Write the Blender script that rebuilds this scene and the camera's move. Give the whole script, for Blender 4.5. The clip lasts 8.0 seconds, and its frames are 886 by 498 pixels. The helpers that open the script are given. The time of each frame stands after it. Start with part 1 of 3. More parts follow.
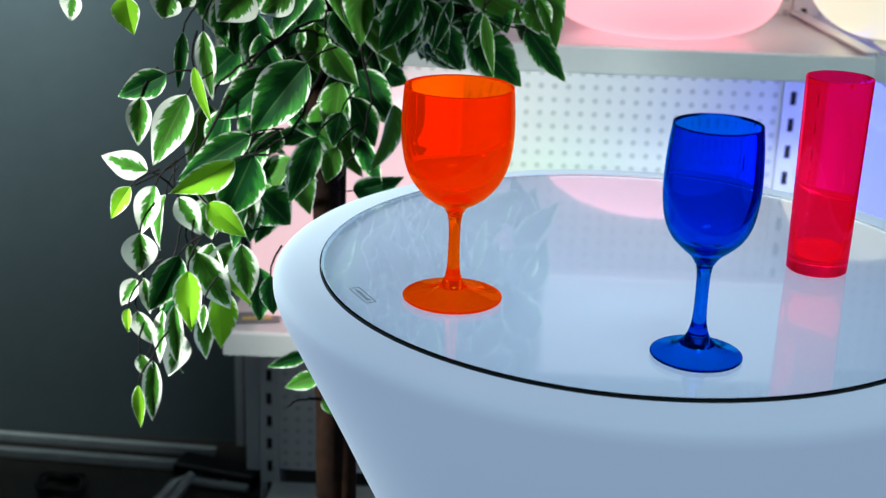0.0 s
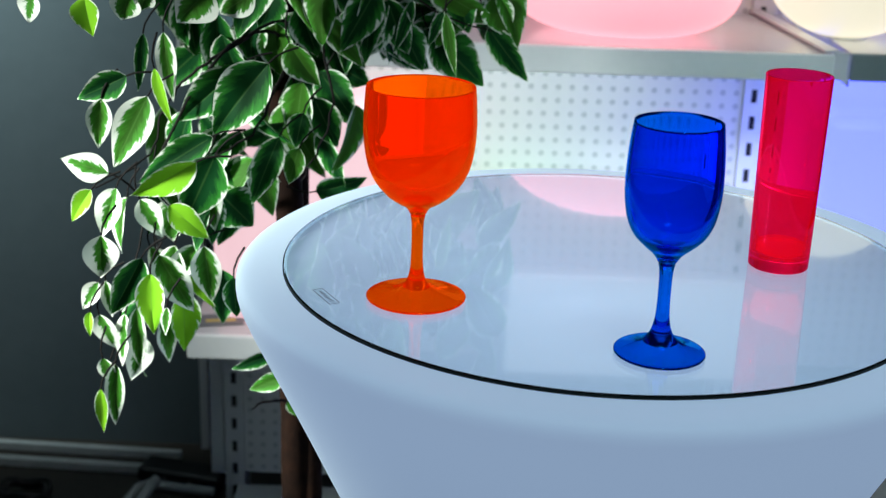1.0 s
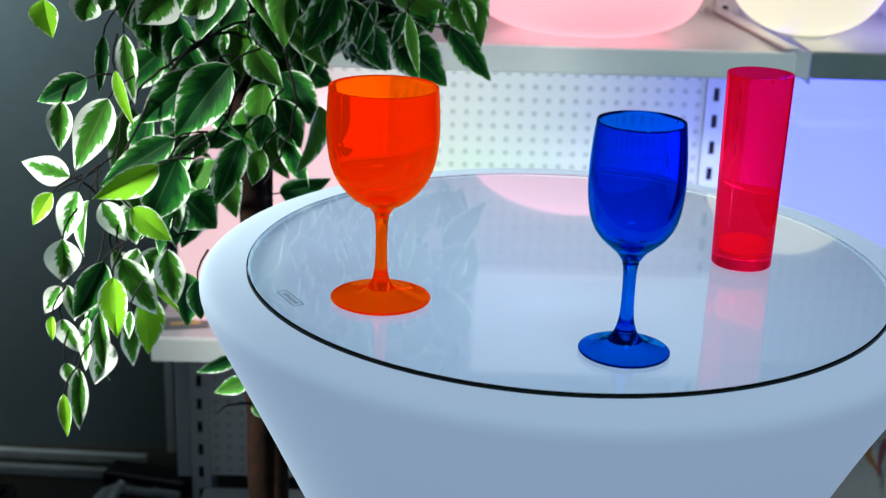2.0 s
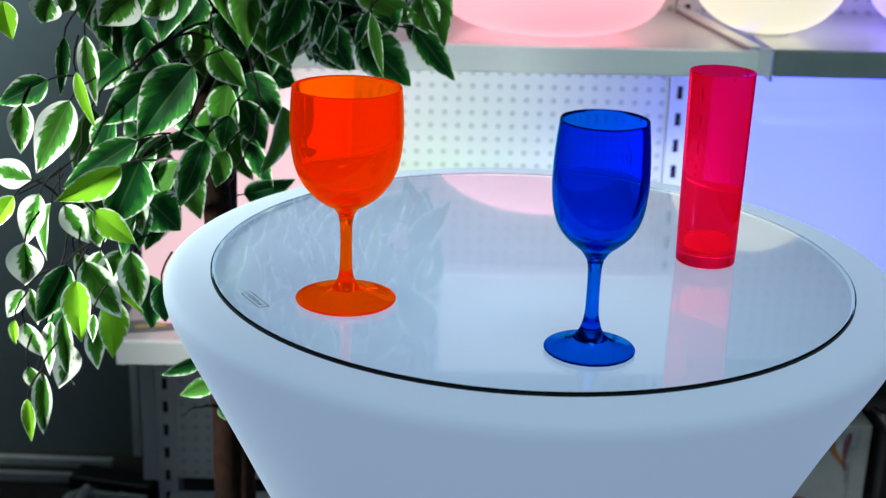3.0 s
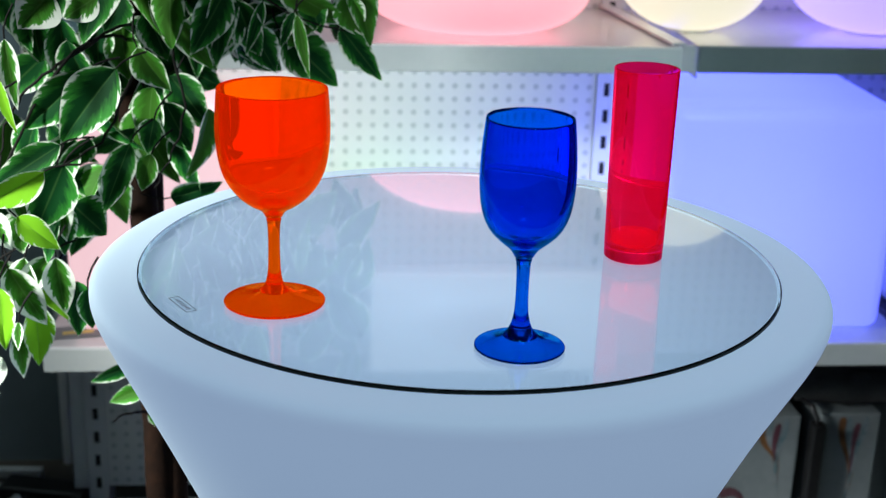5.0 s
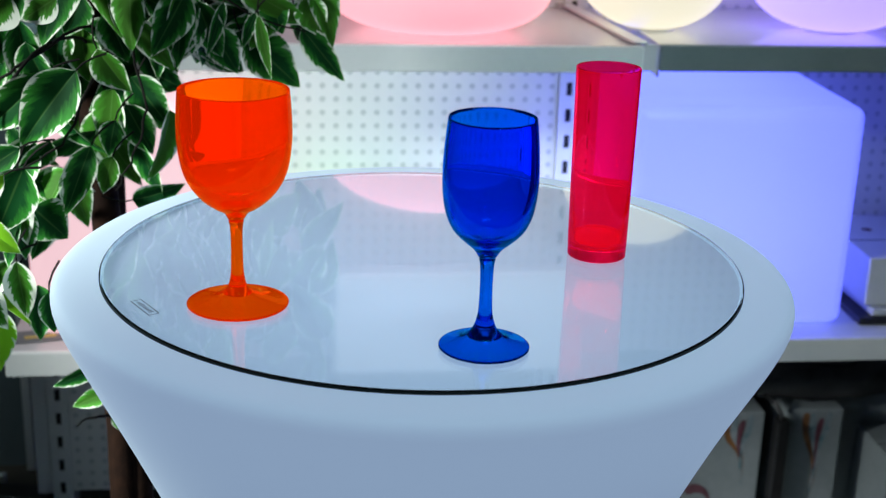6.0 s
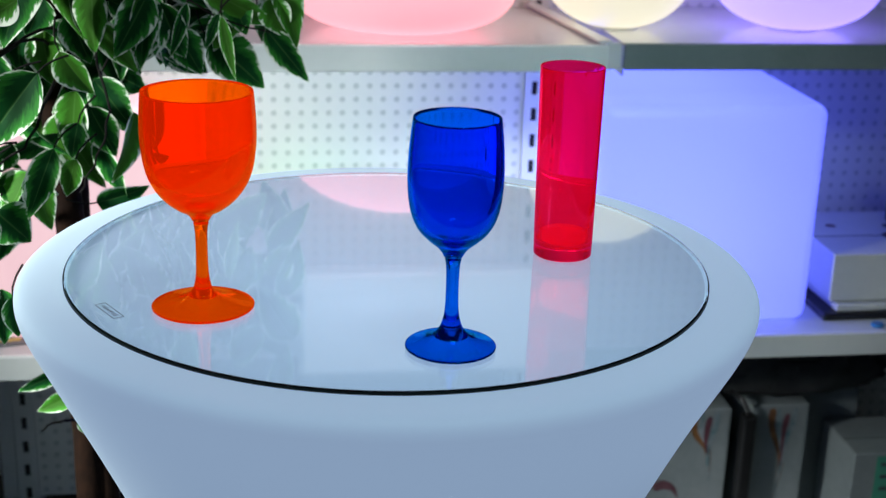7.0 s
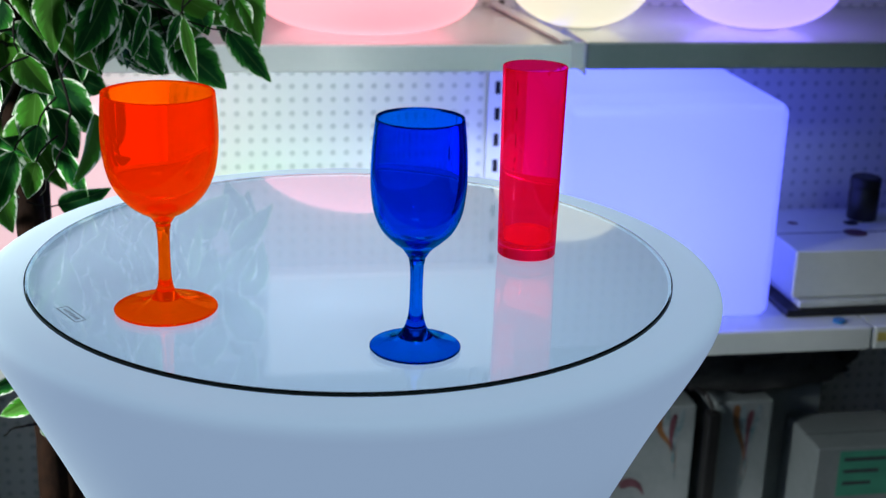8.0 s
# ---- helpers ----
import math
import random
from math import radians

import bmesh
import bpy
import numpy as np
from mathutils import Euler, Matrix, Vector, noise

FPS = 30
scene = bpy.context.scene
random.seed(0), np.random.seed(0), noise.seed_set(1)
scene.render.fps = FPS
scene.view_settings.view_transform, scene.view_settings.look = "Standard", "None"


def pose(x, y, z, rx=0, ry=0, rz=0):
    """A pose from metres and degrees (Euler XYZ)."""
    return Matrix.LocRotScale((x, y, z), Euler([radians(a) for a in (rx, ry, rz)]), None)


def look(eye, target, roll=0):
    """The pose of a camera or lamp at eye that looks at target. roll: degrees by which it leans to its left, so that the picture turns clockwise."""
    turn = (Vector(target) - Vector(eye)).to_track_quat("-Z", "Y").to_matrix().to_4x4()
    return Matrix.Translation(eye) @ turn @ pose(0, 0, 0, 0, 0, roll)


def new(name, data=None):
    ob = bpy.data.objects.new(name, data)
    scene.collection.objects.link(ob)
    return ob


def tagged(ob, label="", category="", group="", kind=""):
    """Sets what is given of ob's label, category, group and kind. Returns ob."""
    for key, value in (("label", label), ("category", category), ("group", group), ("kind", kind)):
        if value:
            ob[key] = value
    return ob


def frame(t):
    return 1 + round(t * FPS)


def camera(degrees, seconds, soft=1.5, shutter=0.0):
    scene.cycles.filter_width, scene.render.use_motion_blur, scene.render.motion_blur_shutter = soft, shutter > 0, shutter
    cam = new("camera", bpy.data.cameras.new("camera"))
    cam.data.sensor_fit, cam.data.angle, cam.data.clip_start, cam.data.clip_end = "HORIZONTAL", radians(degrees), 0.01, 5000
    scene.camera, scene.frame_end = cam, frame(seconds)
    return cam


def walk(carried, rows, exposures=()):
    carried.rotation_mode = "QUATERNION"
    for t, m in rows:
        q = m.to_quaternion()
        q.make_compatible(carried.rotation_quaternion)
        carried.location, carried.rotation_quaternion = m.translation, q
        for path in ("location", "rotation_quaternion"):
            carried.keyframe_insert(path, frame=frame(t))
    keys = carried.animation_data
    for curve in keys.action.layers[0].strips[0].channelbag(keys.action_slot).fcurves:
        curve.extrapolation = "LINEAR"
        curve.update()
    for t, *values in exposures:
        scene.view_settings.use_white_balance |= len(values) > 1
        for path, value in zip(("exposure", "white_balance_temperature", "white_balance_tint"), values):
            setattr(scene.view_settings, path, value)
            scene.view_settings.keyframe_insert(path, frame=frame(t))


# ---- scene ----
cam = camera(36.24, 8.0, soft=1.25)
cam.data.dof.use_dof, cam.data.dof.focus_distance, cam.data.dof.aperture_fstop = True, 1.2, 8.5
# seconds, place, yaw, pitch, roll: a slow pan on a tripod
ROWS = [
    (0.0, -0.0057, -0.0049, 1.5223, 2.10, -19.15, 1.87),
    (0.5, -0.0050, -0.0042, 1.5221, 1.31, -19.12, 1.87),
    (1.0, -0.0043, -0.0035, 1.5219, 0.53, -19.10, 1.86),
    (1.5, -0.0036, -0.0028, 1.5218, -0.23, -19.07, 1.84),
    (3.0, -0.0015, -0.0010, 1.5215, -2.49, -19.01, 1.82),
    (3.5, -0.0007, -0.0005, 1.5214, -3.21, -19.00, 1.76),
    (4.0, 0.0000, 0.0000, 1.5214, -3.99, -18.97, 1.71),
    (4.5, 0.0007, 0.0005, 1.5214, -4.74, -18.96, 1.75),
    (6.0, 0.0030, 0.0017, 1.5215, -7.07, -18.91, 1.77),
    (6.5, 0.0037, 0.0021, 1.5216, -7.78, -18.89, 1.75),
    (7.0, 0.0045, 0.0024, 1.5218, -8.52, -18.89, 1.72),
    (7.5, 0.0053, 0.0028, 1.5219, -9.26, -18.88, 1.73),
    (8.0, 0.0060, 0.0030, 1.5221, -10.06, -18.86, 1.78),
]
walk(cam, [(t, pose(x, y, z, 90 + pitch, 0, yaw) @ pose(0, 0, 0, 0, 0, roll)) for t, x, y, z, yaw, pitch, roll in ROWS])

# ---- world and large lights ----
world = bpy.data.worlds.new("shop_air")
scene.world = world
world.use_nodes = True
world.node_tree.nodes["Background"].inputs[0].default_value = (0.5, 0.62, 0.68, 1)
world.node_tree.nodes["Background"].inputs[1].default_value = 0.006


def panel_light(name, place, target, size, power, colour, spread=110):
    data = bpy.data.lights.new(name, "AREA")
    data.shape, data.size, data.size_y = "RECTANGLE", size[0], size[1]
    data.energy, data.color, data.spread = power, colour, radians(spread)
    ob = new(name, data)
    ob.matrix_world = look(place, target)
    return ob


# Unseen overhead lamps: one over the table, one washing the back wall.
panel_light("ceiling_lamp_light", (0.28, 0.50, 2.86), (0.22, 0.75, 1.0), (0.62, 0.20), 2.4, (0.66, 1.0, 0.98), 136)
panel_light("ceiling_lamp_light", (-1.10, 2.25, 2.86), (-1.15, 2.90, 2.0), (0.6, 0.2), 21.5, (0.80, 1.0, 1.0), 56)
# Added unseen light from the left for the hanging leaves; no window there.
panel_light("leaf_side_light", (-1.75, 0.75, 1.72), (-0.53, 1.40, 1.02), (0.30, 0.45), 5.6, (0.95, 1.0, 0.98), 33)
# Unseen fill, added to lift the shelf fronts; no fixture belongs to it.
panel_light("shelf_front_fill_light", (0.65, -1.0, 2.7), (0.50, 2.05, 1.12), (0.55, 0.35), 0.65, (0.75, 0.97, 1.0), 22)
# Fill light added below the upper shelf to brighten the pegboard; no strip exists.
panel_light("pegboard_fill_light", (0.05, 2.10, 1.095), (0.05, 2.44, 0.86), (0.6, 0.02), 0.58, (0.84, 1.0, 0.90), 110)


# ---- materials ----
def material(name, colour=(0.8, 0.8, 0.8), rough=0.5, **more):
    m = bpy.data.materials.new(name)
    m.use_nodes = True
    b = m.node_tree.nodes["Principled BSDF"]
    b.inputs["Base Color"].default_value = (*colour, 1)
    b.inputs["Roughness"].default_value = rough
    for key, value in more.items():
        b.inputs[key.replace("_", " ")].default_value = value
    return m


def node(m, kind, **inputs):
    n = m.node_tree.nodes.new(kind)
    for key, value in inputs.items():
        n.inputs[key].default_value = value
    return n


def mottle(m, low, high, scale, bump=0.0, bump_scale=200.0, detail=6.0):
    """Base colour between two tones at two scales, and a fine relief."""
    t = m.node_tree
    b = t.nodes["Principled BSDF"]
    co = node(m, "ShaderNodeTexCoord")
    big = node(m, "ShaderNodeTexNoise", Scale=scale, Detail=detail)
    small = node(m, "ShaderNodeTexNoise", Scale=scale * 14, Detail=4.0)
    mean = node(m, "ShaderNodeMath")
    mean.operation = "MULTIPLY_ADD"
    mean.inputs[1].default_value = 0.35
    ramp = node(m, "ShaderNodeValToRGB")
    ramp.color_ramp.elements[0].position, ramp.color_ramp.elements[1].position = 0.45, 0.85
    ramp.color_ramp.elements[0].color, ramp.color_ramp.elements[1].color = (*low, 1), (*high, 1)
    for n in (big, small):
        t.links.new(co.outputs["Object"], n.inputs["Vector"])
    t.links.new(small.outputs[0], mean.inputs[0])
    t.links.new(big.outputs[0], mean.inputs[2])
    t.links.new(mean.outputs[0], ramp.inputs[0])
    t.links.new(ramp.outputs[0], b.inputs["Base Color"])
    if bump:
        grain = node(m, "ShaderNodeTexNoise", Scale=bump_scale, Detail=3.0)
        relief = node(m, "ShaderNodeBump", Strength=bump, Distance=0.002)
        t.links.new(co.outputs["Object"], grain.inputs["Vector"])
        t.links.new(grain.outputs[0], relief.inputs["Height"])
        t.links.new(relief.outputs[0], b.inputs["Normal"])
    return m


def glowing(name, colour, light, strength, rough=0.45, core=None, reach=0.3, near=0.0, fade=0.55):
    """Moulded polythene lit from inside: emission rises towards the point core."""
    m = material(name, colour, rough)
    t = m.node_tree
    b = t.nodes["Principled BSDF"]
    b.inputs["Emission Color"].default_value = (*light, 1)
    b.inputs["Emission Strength"].default_value = strength
    if core:
        co = node(m, "ShaderNodeTexCoord")
        away = node(m, "ShaderNodeVectorMath")
        away.operation = "DISTANCE"
        away.inputs[1].default_value = core
        fall = node(m, "ShaderNodeMapRange")
        fall.inputs["From Min"].default_value, fall.inputs["From Max"].default_value = near, reach
        fall.inputs["To Min"].default_value, fall.inputs["To Max"].default_value = strength * 1.25, strength * fade
        t.links.new(co.outputs["Object"], away.inputs[0])
        t.links.new(away.outputs["Value"], fall.inputs["Value"])
        t.links.new(fall.outputs[0], b.inputs["Emission Strength"])
    return m


def clear_plastic(name, tint, body, share, rough=0.02, glow=0.0):
    """Tinted transparent plastic, slightly cloudy; glow adds emission that brightens it, though it is no lamp."""
    m = bpy.data.materials.new(name)
    m.use_nodes = True
    t = m.node_tree
    t.nodes.remove(t.nodes["Principled BSDF"])
    out = t.nodes["Material Output"]
    glass = node(m, "ShaderNodeBsdfGlass", Color=(*tint, 1), Roughness=rough, IOR=1.53)
    cloud = node(m, "ShaderNodeBsdfTranslucent", Color=(*body, 1))
    skin = node(m, "ShaderNodeBsdfDiffuse", Color=(*body, 1))
    both = node(m, "ShaderNodeMixShader", Fac=0.35)
    mix = node(m, "ShaderNodeMixShader", Fac=share)
    t.links.new(cloud.outputs[0], both.inputs[1])
    t.links.new(skin.outputs[0], both.inputs[2])
    t.links.new(glass.outputs[0], mix.inputs[1])
    t.links.new(both.outputs[0], mix.inputs[2])
    t.links.new(mix.outputs[0], out.inputs["Surface"])
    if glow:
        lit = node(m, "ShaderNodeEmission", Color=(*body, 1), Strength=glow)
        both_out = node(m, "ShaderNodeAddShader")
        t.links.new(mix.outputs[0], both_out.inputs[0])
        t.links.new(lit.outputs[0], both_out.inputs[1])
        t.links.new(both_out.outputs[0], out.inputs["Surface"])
    return m


def leaf_material():
    """Printed cloth leaf: dark middle, pale ragged margin, a light midrib; the share of white comes from its tone
    attribute.
    """
    m = material("leaf_cloth", rough=0.55, Specular_IOR_Level=0.06)
    t = m.node_tree
    b = t.nodes["Principled BSDF"]
    uv = node(m, "ShaderNodeUVMap")
    sep = node(m, "ShaderNodeSeparateXYZ")
    t.links.new(uv.outputs[0], sep.inputs[0])
    tone = node(m, "ShaderNodeAttribute")
    tone.attribute_name = "tone"
    tones = node(m, "ShaderNodeSeparateColor")
    t.links.new(tone.outputs["Color"], tones.inputs[0])
    info = node(m, "ShaderNodeObjectInfo")
    shift = node(m, "ShaderNodeVectorMath")
    shift.operation = "MULTIPLY_ADD"
    shift.inputs[1].default_value = (9, 9, 9)
    t.links.new(info.outputs["Random"], shift.inputs[0])
    t.links.new(uv.outputs[0], shift.inputs[2])
    # the margin is torn along the side veins, which run forward from the midrib
    side = node(m, "ShaderNodeMath")
    side.operation = "ABSOLUTE"
    t.links.new(sep.outputs[0], side.inputs[0])
    vein = node(m, "ShaderNodeMath")
    vein.operation = "MULTIPLY_ADD"
    vein.inputs[1].default_value = -0.32
    t.links.new(side.outputs[0], vein.inputs[0])
    t.links.new(sep.outputs[1], vein.inputs[2])
    thin_u = node(m, "ShaderNodeMath")
    thin_u.operation = "MULTIPLY"
    thin_u.inputs[1].default_value = 0.13
    t.links.new(sep.outputs[0], thin_u.inputs[0])
    own = node(m, "ShaderNodeMath")
    own.operation = "MULTIPLY"
    own.inputs[1].default_value = 9.0
    t.links.new(info.outputs["Random"], own.inputs[0])
    squeeze = node(m, "ShaderNodeCombineXYZ")
    t.links.new(vein.outputs[0], squeeze.inputs[0])
    t.links.new(thin_u.outputs[0], squeeze.inputs[1])
    t.links.new(own.outputs[0], squeeze.inputs[2])
    rag = node(m, "ShaderNodeTexNoise", Scale=11.0, Detail=5.0, Roughness=0.68)
    t.links.new(squeeze.outputs[0], rag.inputs["Vector"])
    # U runs -1..1 across, V 0..1 along
    across = node(m, "ShaderNodeMath")
    across.operation = "ABSOLUTE"
    t.links.new(sep.outputs[0], across.inputs[0])
    tip = node(m, "ShaderNodeMath")
    tip.operation = "POWER"
    tip.inputs[1].default_value = 5.0
    t.links.new(sep.outputs[1], tip.inputs[0])
    edge = node(m, "ShaderNodeMath")
    edge.operation = "MAXIMUM"
    t.links.new(across.outputs[0], edge.inputs[0])
    t.links.new(tip.outputs[0], edge.inputs[1])
    ragged = node(m, "ShaderNodeMath")
    ragged.operation = "MULTIPLY_ADD"
    ragged.inputs[1].default_value = 1.1
    t.links.new(rag.outputs[0], ragged.inputs[0])
    t.links.new(edge.outputs[0], ragged.inputs[2])
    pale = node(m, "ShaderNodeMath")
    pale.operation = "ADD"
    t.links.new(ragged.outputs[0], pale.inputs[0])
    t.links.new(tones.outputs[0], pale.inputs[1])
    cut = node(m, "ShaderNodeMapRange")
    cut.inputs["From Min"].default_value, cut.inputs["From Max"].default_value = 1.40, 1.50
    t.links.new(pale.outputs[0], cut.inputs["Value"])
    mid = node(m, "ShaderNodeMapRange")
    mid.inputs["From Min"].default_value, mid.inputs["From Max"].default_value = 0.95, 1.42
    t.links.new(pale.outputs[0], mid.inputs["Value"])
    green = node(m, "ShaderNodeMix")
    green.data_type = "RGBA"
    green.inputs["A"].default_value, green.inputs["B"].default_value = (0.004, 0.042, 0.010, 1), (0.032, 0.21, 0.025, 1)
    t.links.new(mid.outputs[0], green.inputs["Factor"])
    lime = node(m, "ShaderNodeMix")
    lime.data_type = "RGBA"
    lime.inputs["B"].default_value = (0.22, 0.55, 0.02, 1)
    t.links.new(tones.outputs[1], lime.inputs["Factor"])
    t.links.new(green.outputs["Result"], lime.inputs["A"])
    white = node(m, "ShaderNodeMix")
    white.data_type = "RGBA"
    white.inputs["B"].default_value = (0.78, 0.84, 0.72, 1)
    t.links.new(cut.outputs[0], white.inputs["Factor"])
    t.links.new(lime.outputs["Result"], white.inputs["A"])
    rib = node(m, "ShaderNodeMapRange")
    rib.inputs["From Min"].default_value, rib.inputs["From Max"].default_value = 0.02, 0.06
    rib.inputs["To Min"].default_value, rib.inputs["To Max"].default_value = 0.25, 0.0
    t.links.new(across.outputs[0], rib.inputs["Value"])
    veined = node(m, "ShaderNodeMix")
    veined.data_type = "RGBA"
    veined.inputs["B"].default_value = (0.10, 0.22, 0.06, 1)
    t.links.new(rib.outputs[0], veined.inputs["Factor"])
    t.links.new(white.outputs["Result"], veined.inputs["A"])
    t.links.new(veined.outputs["Result"], b.inputs["Base Color"])
    weave = node(m, "ShaderNodeTexNoise", Scale=60.0, Detail=3.0)
    t.links.new(shift.outputs[0], weave.inputs["Vector"])
    relief = node(m, "ShaderNodeBump", Strength=0.25, Distance=0.001)
    t.links.new(weave.outputs[0], relief.inputs["Height"])
    t.links.new(relief.outputs[0], b.inputs["Normal"])
    # thin cloth lets some light through
    out = t.nodes["Material Output"]
    thin = node(m, "ShaderNodeBsdfTranslucent")
    t.links.new(veined.outputs["Result"], thin.inputs["Color"])
    mix = node(m, "ShaderNodeMixShader", Fac=0.1)
    t.links.new(b.outputs[0], mix.inputs[1])
    t.links.new(thin.outputs[0], mix.inputs[2])
    t.links.new(mix.outputs[0], out.inputs["Surface"])
    return m


M_WALL = mottle(material("grey_wall_paint", rough=0.8), (0.115, 0.15, 0.165), (0.15, 0.19, 0.205), 1.5, 0.2, 180)
M_FLOOR = mottle(material("dark_floor", rough=0.55), (0.026, 0.022, 0.017), (0.050, 0.042, 0.034), 3.0, 0.2, 90)
M_CEIL = mottle(material("ceiling_board", rough=0.9), (0.55, 0.57, 0.57), (0.62, 0.63, 0.63), 2.0)
M_METAL = mottle(material("white_shelf_enamel", rough=0.3), (0.66, 0.69, 0.69), (0.74, 0.76, 0.76), 4.0, 0.04, 400)
M_BOARD = mottle(material("glossy_shelf_enamel", rough=0.16, Specular_IOR_Level=0.7), (0.60, 0.63, 0.63), (0.68, 0.70, 0.70), 4.0, 0.03, 300)
M_PEG = mottle(material("perforated_enamel", rough=0.4), (0.70, 0.72, 0.71), (0.76, 0.77, 0.76), 3.0, 0.04, 400)
M_HOLE_SHADE = material("hole_shade_grey", (0.52, 0.55, 0.54), 0.6)
# Front edges paler than the boards, making up in colour for weak light.
M_PALE_EDGE = mottle(material("brightened_shelf_edge", rough=0.35), (0.80, 0.85, 0.83), (0.86, 0.90, 0.88), 6.0)
M_GREY_EDGE = mottle(material("grey_shelf_edge", rough=0.45), (0.16, 0.21, 0.215), (0.20, 0.25, 0.255), 8.0)
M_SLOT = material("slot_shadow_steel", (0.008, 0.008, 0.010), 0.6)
# No bulb stands at these cores; emission is graded down shell and across disc.
M_TABLE = glowing("lit_white_polythene", (0.52, 0.62, 0.64), (0.46, 0.65, 0.95), 0.42, 0.55, (0, 0, 1.22), 0.53, 0.36, 0.62)
M_TABLE.node_tree.nodes["Principled BSDF"].inputs["Specular IOR Level"].default_value = 0.35
M_DISC = glowing("lit_table_diffuser", (0.20, 0.22, 0.30), (0.47, 0.67, 0.98), 0.72, 0.6, (-0.03, -0.10, 1.09), 0.46, 0.0, 0.50)
M_GASKET = material("black_edge_seal", (0.003, 0.011, 0.009), 0.5, Specular_IOR_Level=0.2)
# The orange and red plastics carry added emission to look brighter.
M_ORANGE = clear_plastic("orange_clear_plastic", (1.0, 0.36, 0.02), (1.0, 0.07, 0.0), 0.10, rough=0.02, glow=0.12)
M_BLUE = clear_plastic("blue_clear_plastic", (0.010, 0.41, 0.98), (0.0, 0.08, 0.9), 0.04, rough=0.01)
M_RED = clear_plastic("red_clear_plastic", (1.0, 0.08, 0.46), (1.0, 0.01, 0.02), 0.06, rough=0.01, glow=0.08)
M_PINK = glowing("pink_lit_polythene", (0.35, 0.30, 0.31), (1.0, 0.38, 0.45), 1.75, 0.4, (0, 0, 0.20), 0.275, 0.10, 0.42)
M_YELLOW = glowing("warm_lit_polythene", (0.35, 0.34, 0.30), (1.0, 0.92, 0.70), 0.82, 0.4)
M_LILAC = glowing("lilac_lit_polythene", (0.32, 0.30, 0.36), (0.27, 0.20, 1.0), 2.0, 0.4)
M_CUBE = glowing("blue_lit_polythene", (0.32, 0.34, 0.46), (0.112, 0.145, 1.0), 2.7, 0.4, (-0.1, 0.0, 0.18), 0.42)
M_ROSE = glowing("rose_lit_polythene", (0.35, 0.31, 0.32), (1.0, 0.62, 0.68), 0.78, 0.4)
M_CYAN = glowing("cyan_lit_polythene", (0.6, 0.75, 0.8), (0.15, 0.72, 0.85), 0.42, 0.4)
M_GREEN = glowing("green_lit_polythene", (0.7, 0.75, 0.65), (0.25, 0.85, 0.25), 5.0, 0.4)
M_PANEL = glowing("white_lit_acrylic", (0.6, 0.62, 0.62), (0.80, 0.92, 1.0), 0.36, 0.4)
M_BLACK = mottle(material("black_plastic", rough=0.4), (0.005, 0.005, 0.006), (0.010, 0.010, 0.011), 20)
M_DUSK = mottle(material("dark_grey_sacking", rough=0.8), (0.016, 0.017, 0.018), (0.045, 0.045, 0.045), 14, 0.4, 120)
# White card with the under-shelf shade put into its colour.
M_DIM_CARD = mottle(material("dimmed_white_card", rough=0.6), (0.13, 0.155, 0.165), (0.18, 0.20, 0.21), 6.0, 0.1, 300)
# The same white card undimmed, for the carton beside the lit cube.
M_WHITEBOX = mottle(material("undimmed_white_card", rough=0.5), (0.52, 0.55, 0.54), (0.60, 0.62, 0.61), 6.0, 0.1, 300)
M_BARK = mottle(material("ficus_bark", rough=0.9, Specular_IOR_Level=0.1), (0.004, 0.0022, 0.0016), (0.017, 0.0075, 0.004), 30.0, 0.9, 60)
M_TWIG = material("dark_twig_plastic", (0.007, 0.006, 0.005), 0.7, Specular_IOR_Level=0.15)
M_LEAF = leaf_material()
M_INK = material("grey_print", (0.03, 0.035, 0.045), 0.5)
M_PRINT_A = mottle(material("ochre_swirl_print", rough=0.5), (0.05, 0.022, 0.010), (0.20, 0.09, 0.03), 40)
M_PRINT_B = mottle(material("teal_swirl_print", rough=0.5), (0.03, 0.10, 0.12), (0.20, 0.22, 0.24), 40)
M_PRINT_C = mottle(material("plum_swirl_print", rough=0.5), (0.045, 0.014, 0.024), (0.11, 0.04, 0.055), 40)
M_LABEL = mottle(material("green_label_paper", rough=0.6), (0.03, 0.17, 0.12), (0.04, 0.22, 0.15), 30)
M_PAPER = material("yellow_paper", (0.55, 0.45, 0.12), 0.7)
M_STEEL = mottle(material("dull_steel", rough=0.6), (0.42, 0.45, 0.45), (0.56, 0.58, 0.58), 20)

M_GLASS = bpy.data.materials.new("table_glass")
M_GLASS.use_nodes = True
_b = M_GLASS.node_tree.nodes["Principled BSDF"]
_b.inputs["Base Color"].default_value = (0.93, 0.98, 0.97, 1)
_b.inputs["Roughness"].default_value = 0.03
_b.inputs["Transmission Weight"].default_value = 1.0
_b.inputs["IOR"].default_value = 1.56


# ---- mesh helpers ----
def mesh_of(bm, material, smooth=True):
    me = bpy.data.meshes.new("mesh")
    bm.to_mesh(me)
    bm.free()
    me.materials.append(material)
    if smooth:
        me.shade_smooth()
        me.set_sharp_from_angle(angle=radians(38))
    else:
        me.shade_flat()
    return me


def part(name, bm, material, parent=None, label="", smooth=False, at=None):
    """Links a bmesh (or a mesh) as one object under a thing or part."""
    me = bm if isinstance(bm, bpy.types.Mesh) else mesh_of(bm, material, smooth)
    ob = new(name, me)
    ob.parent = parent
    if at is not None:
        ob.matrix_local = at if isinstance(at, Matrix) else Matrix.Translation(at)
    return tagged(ob, label) if label else ob


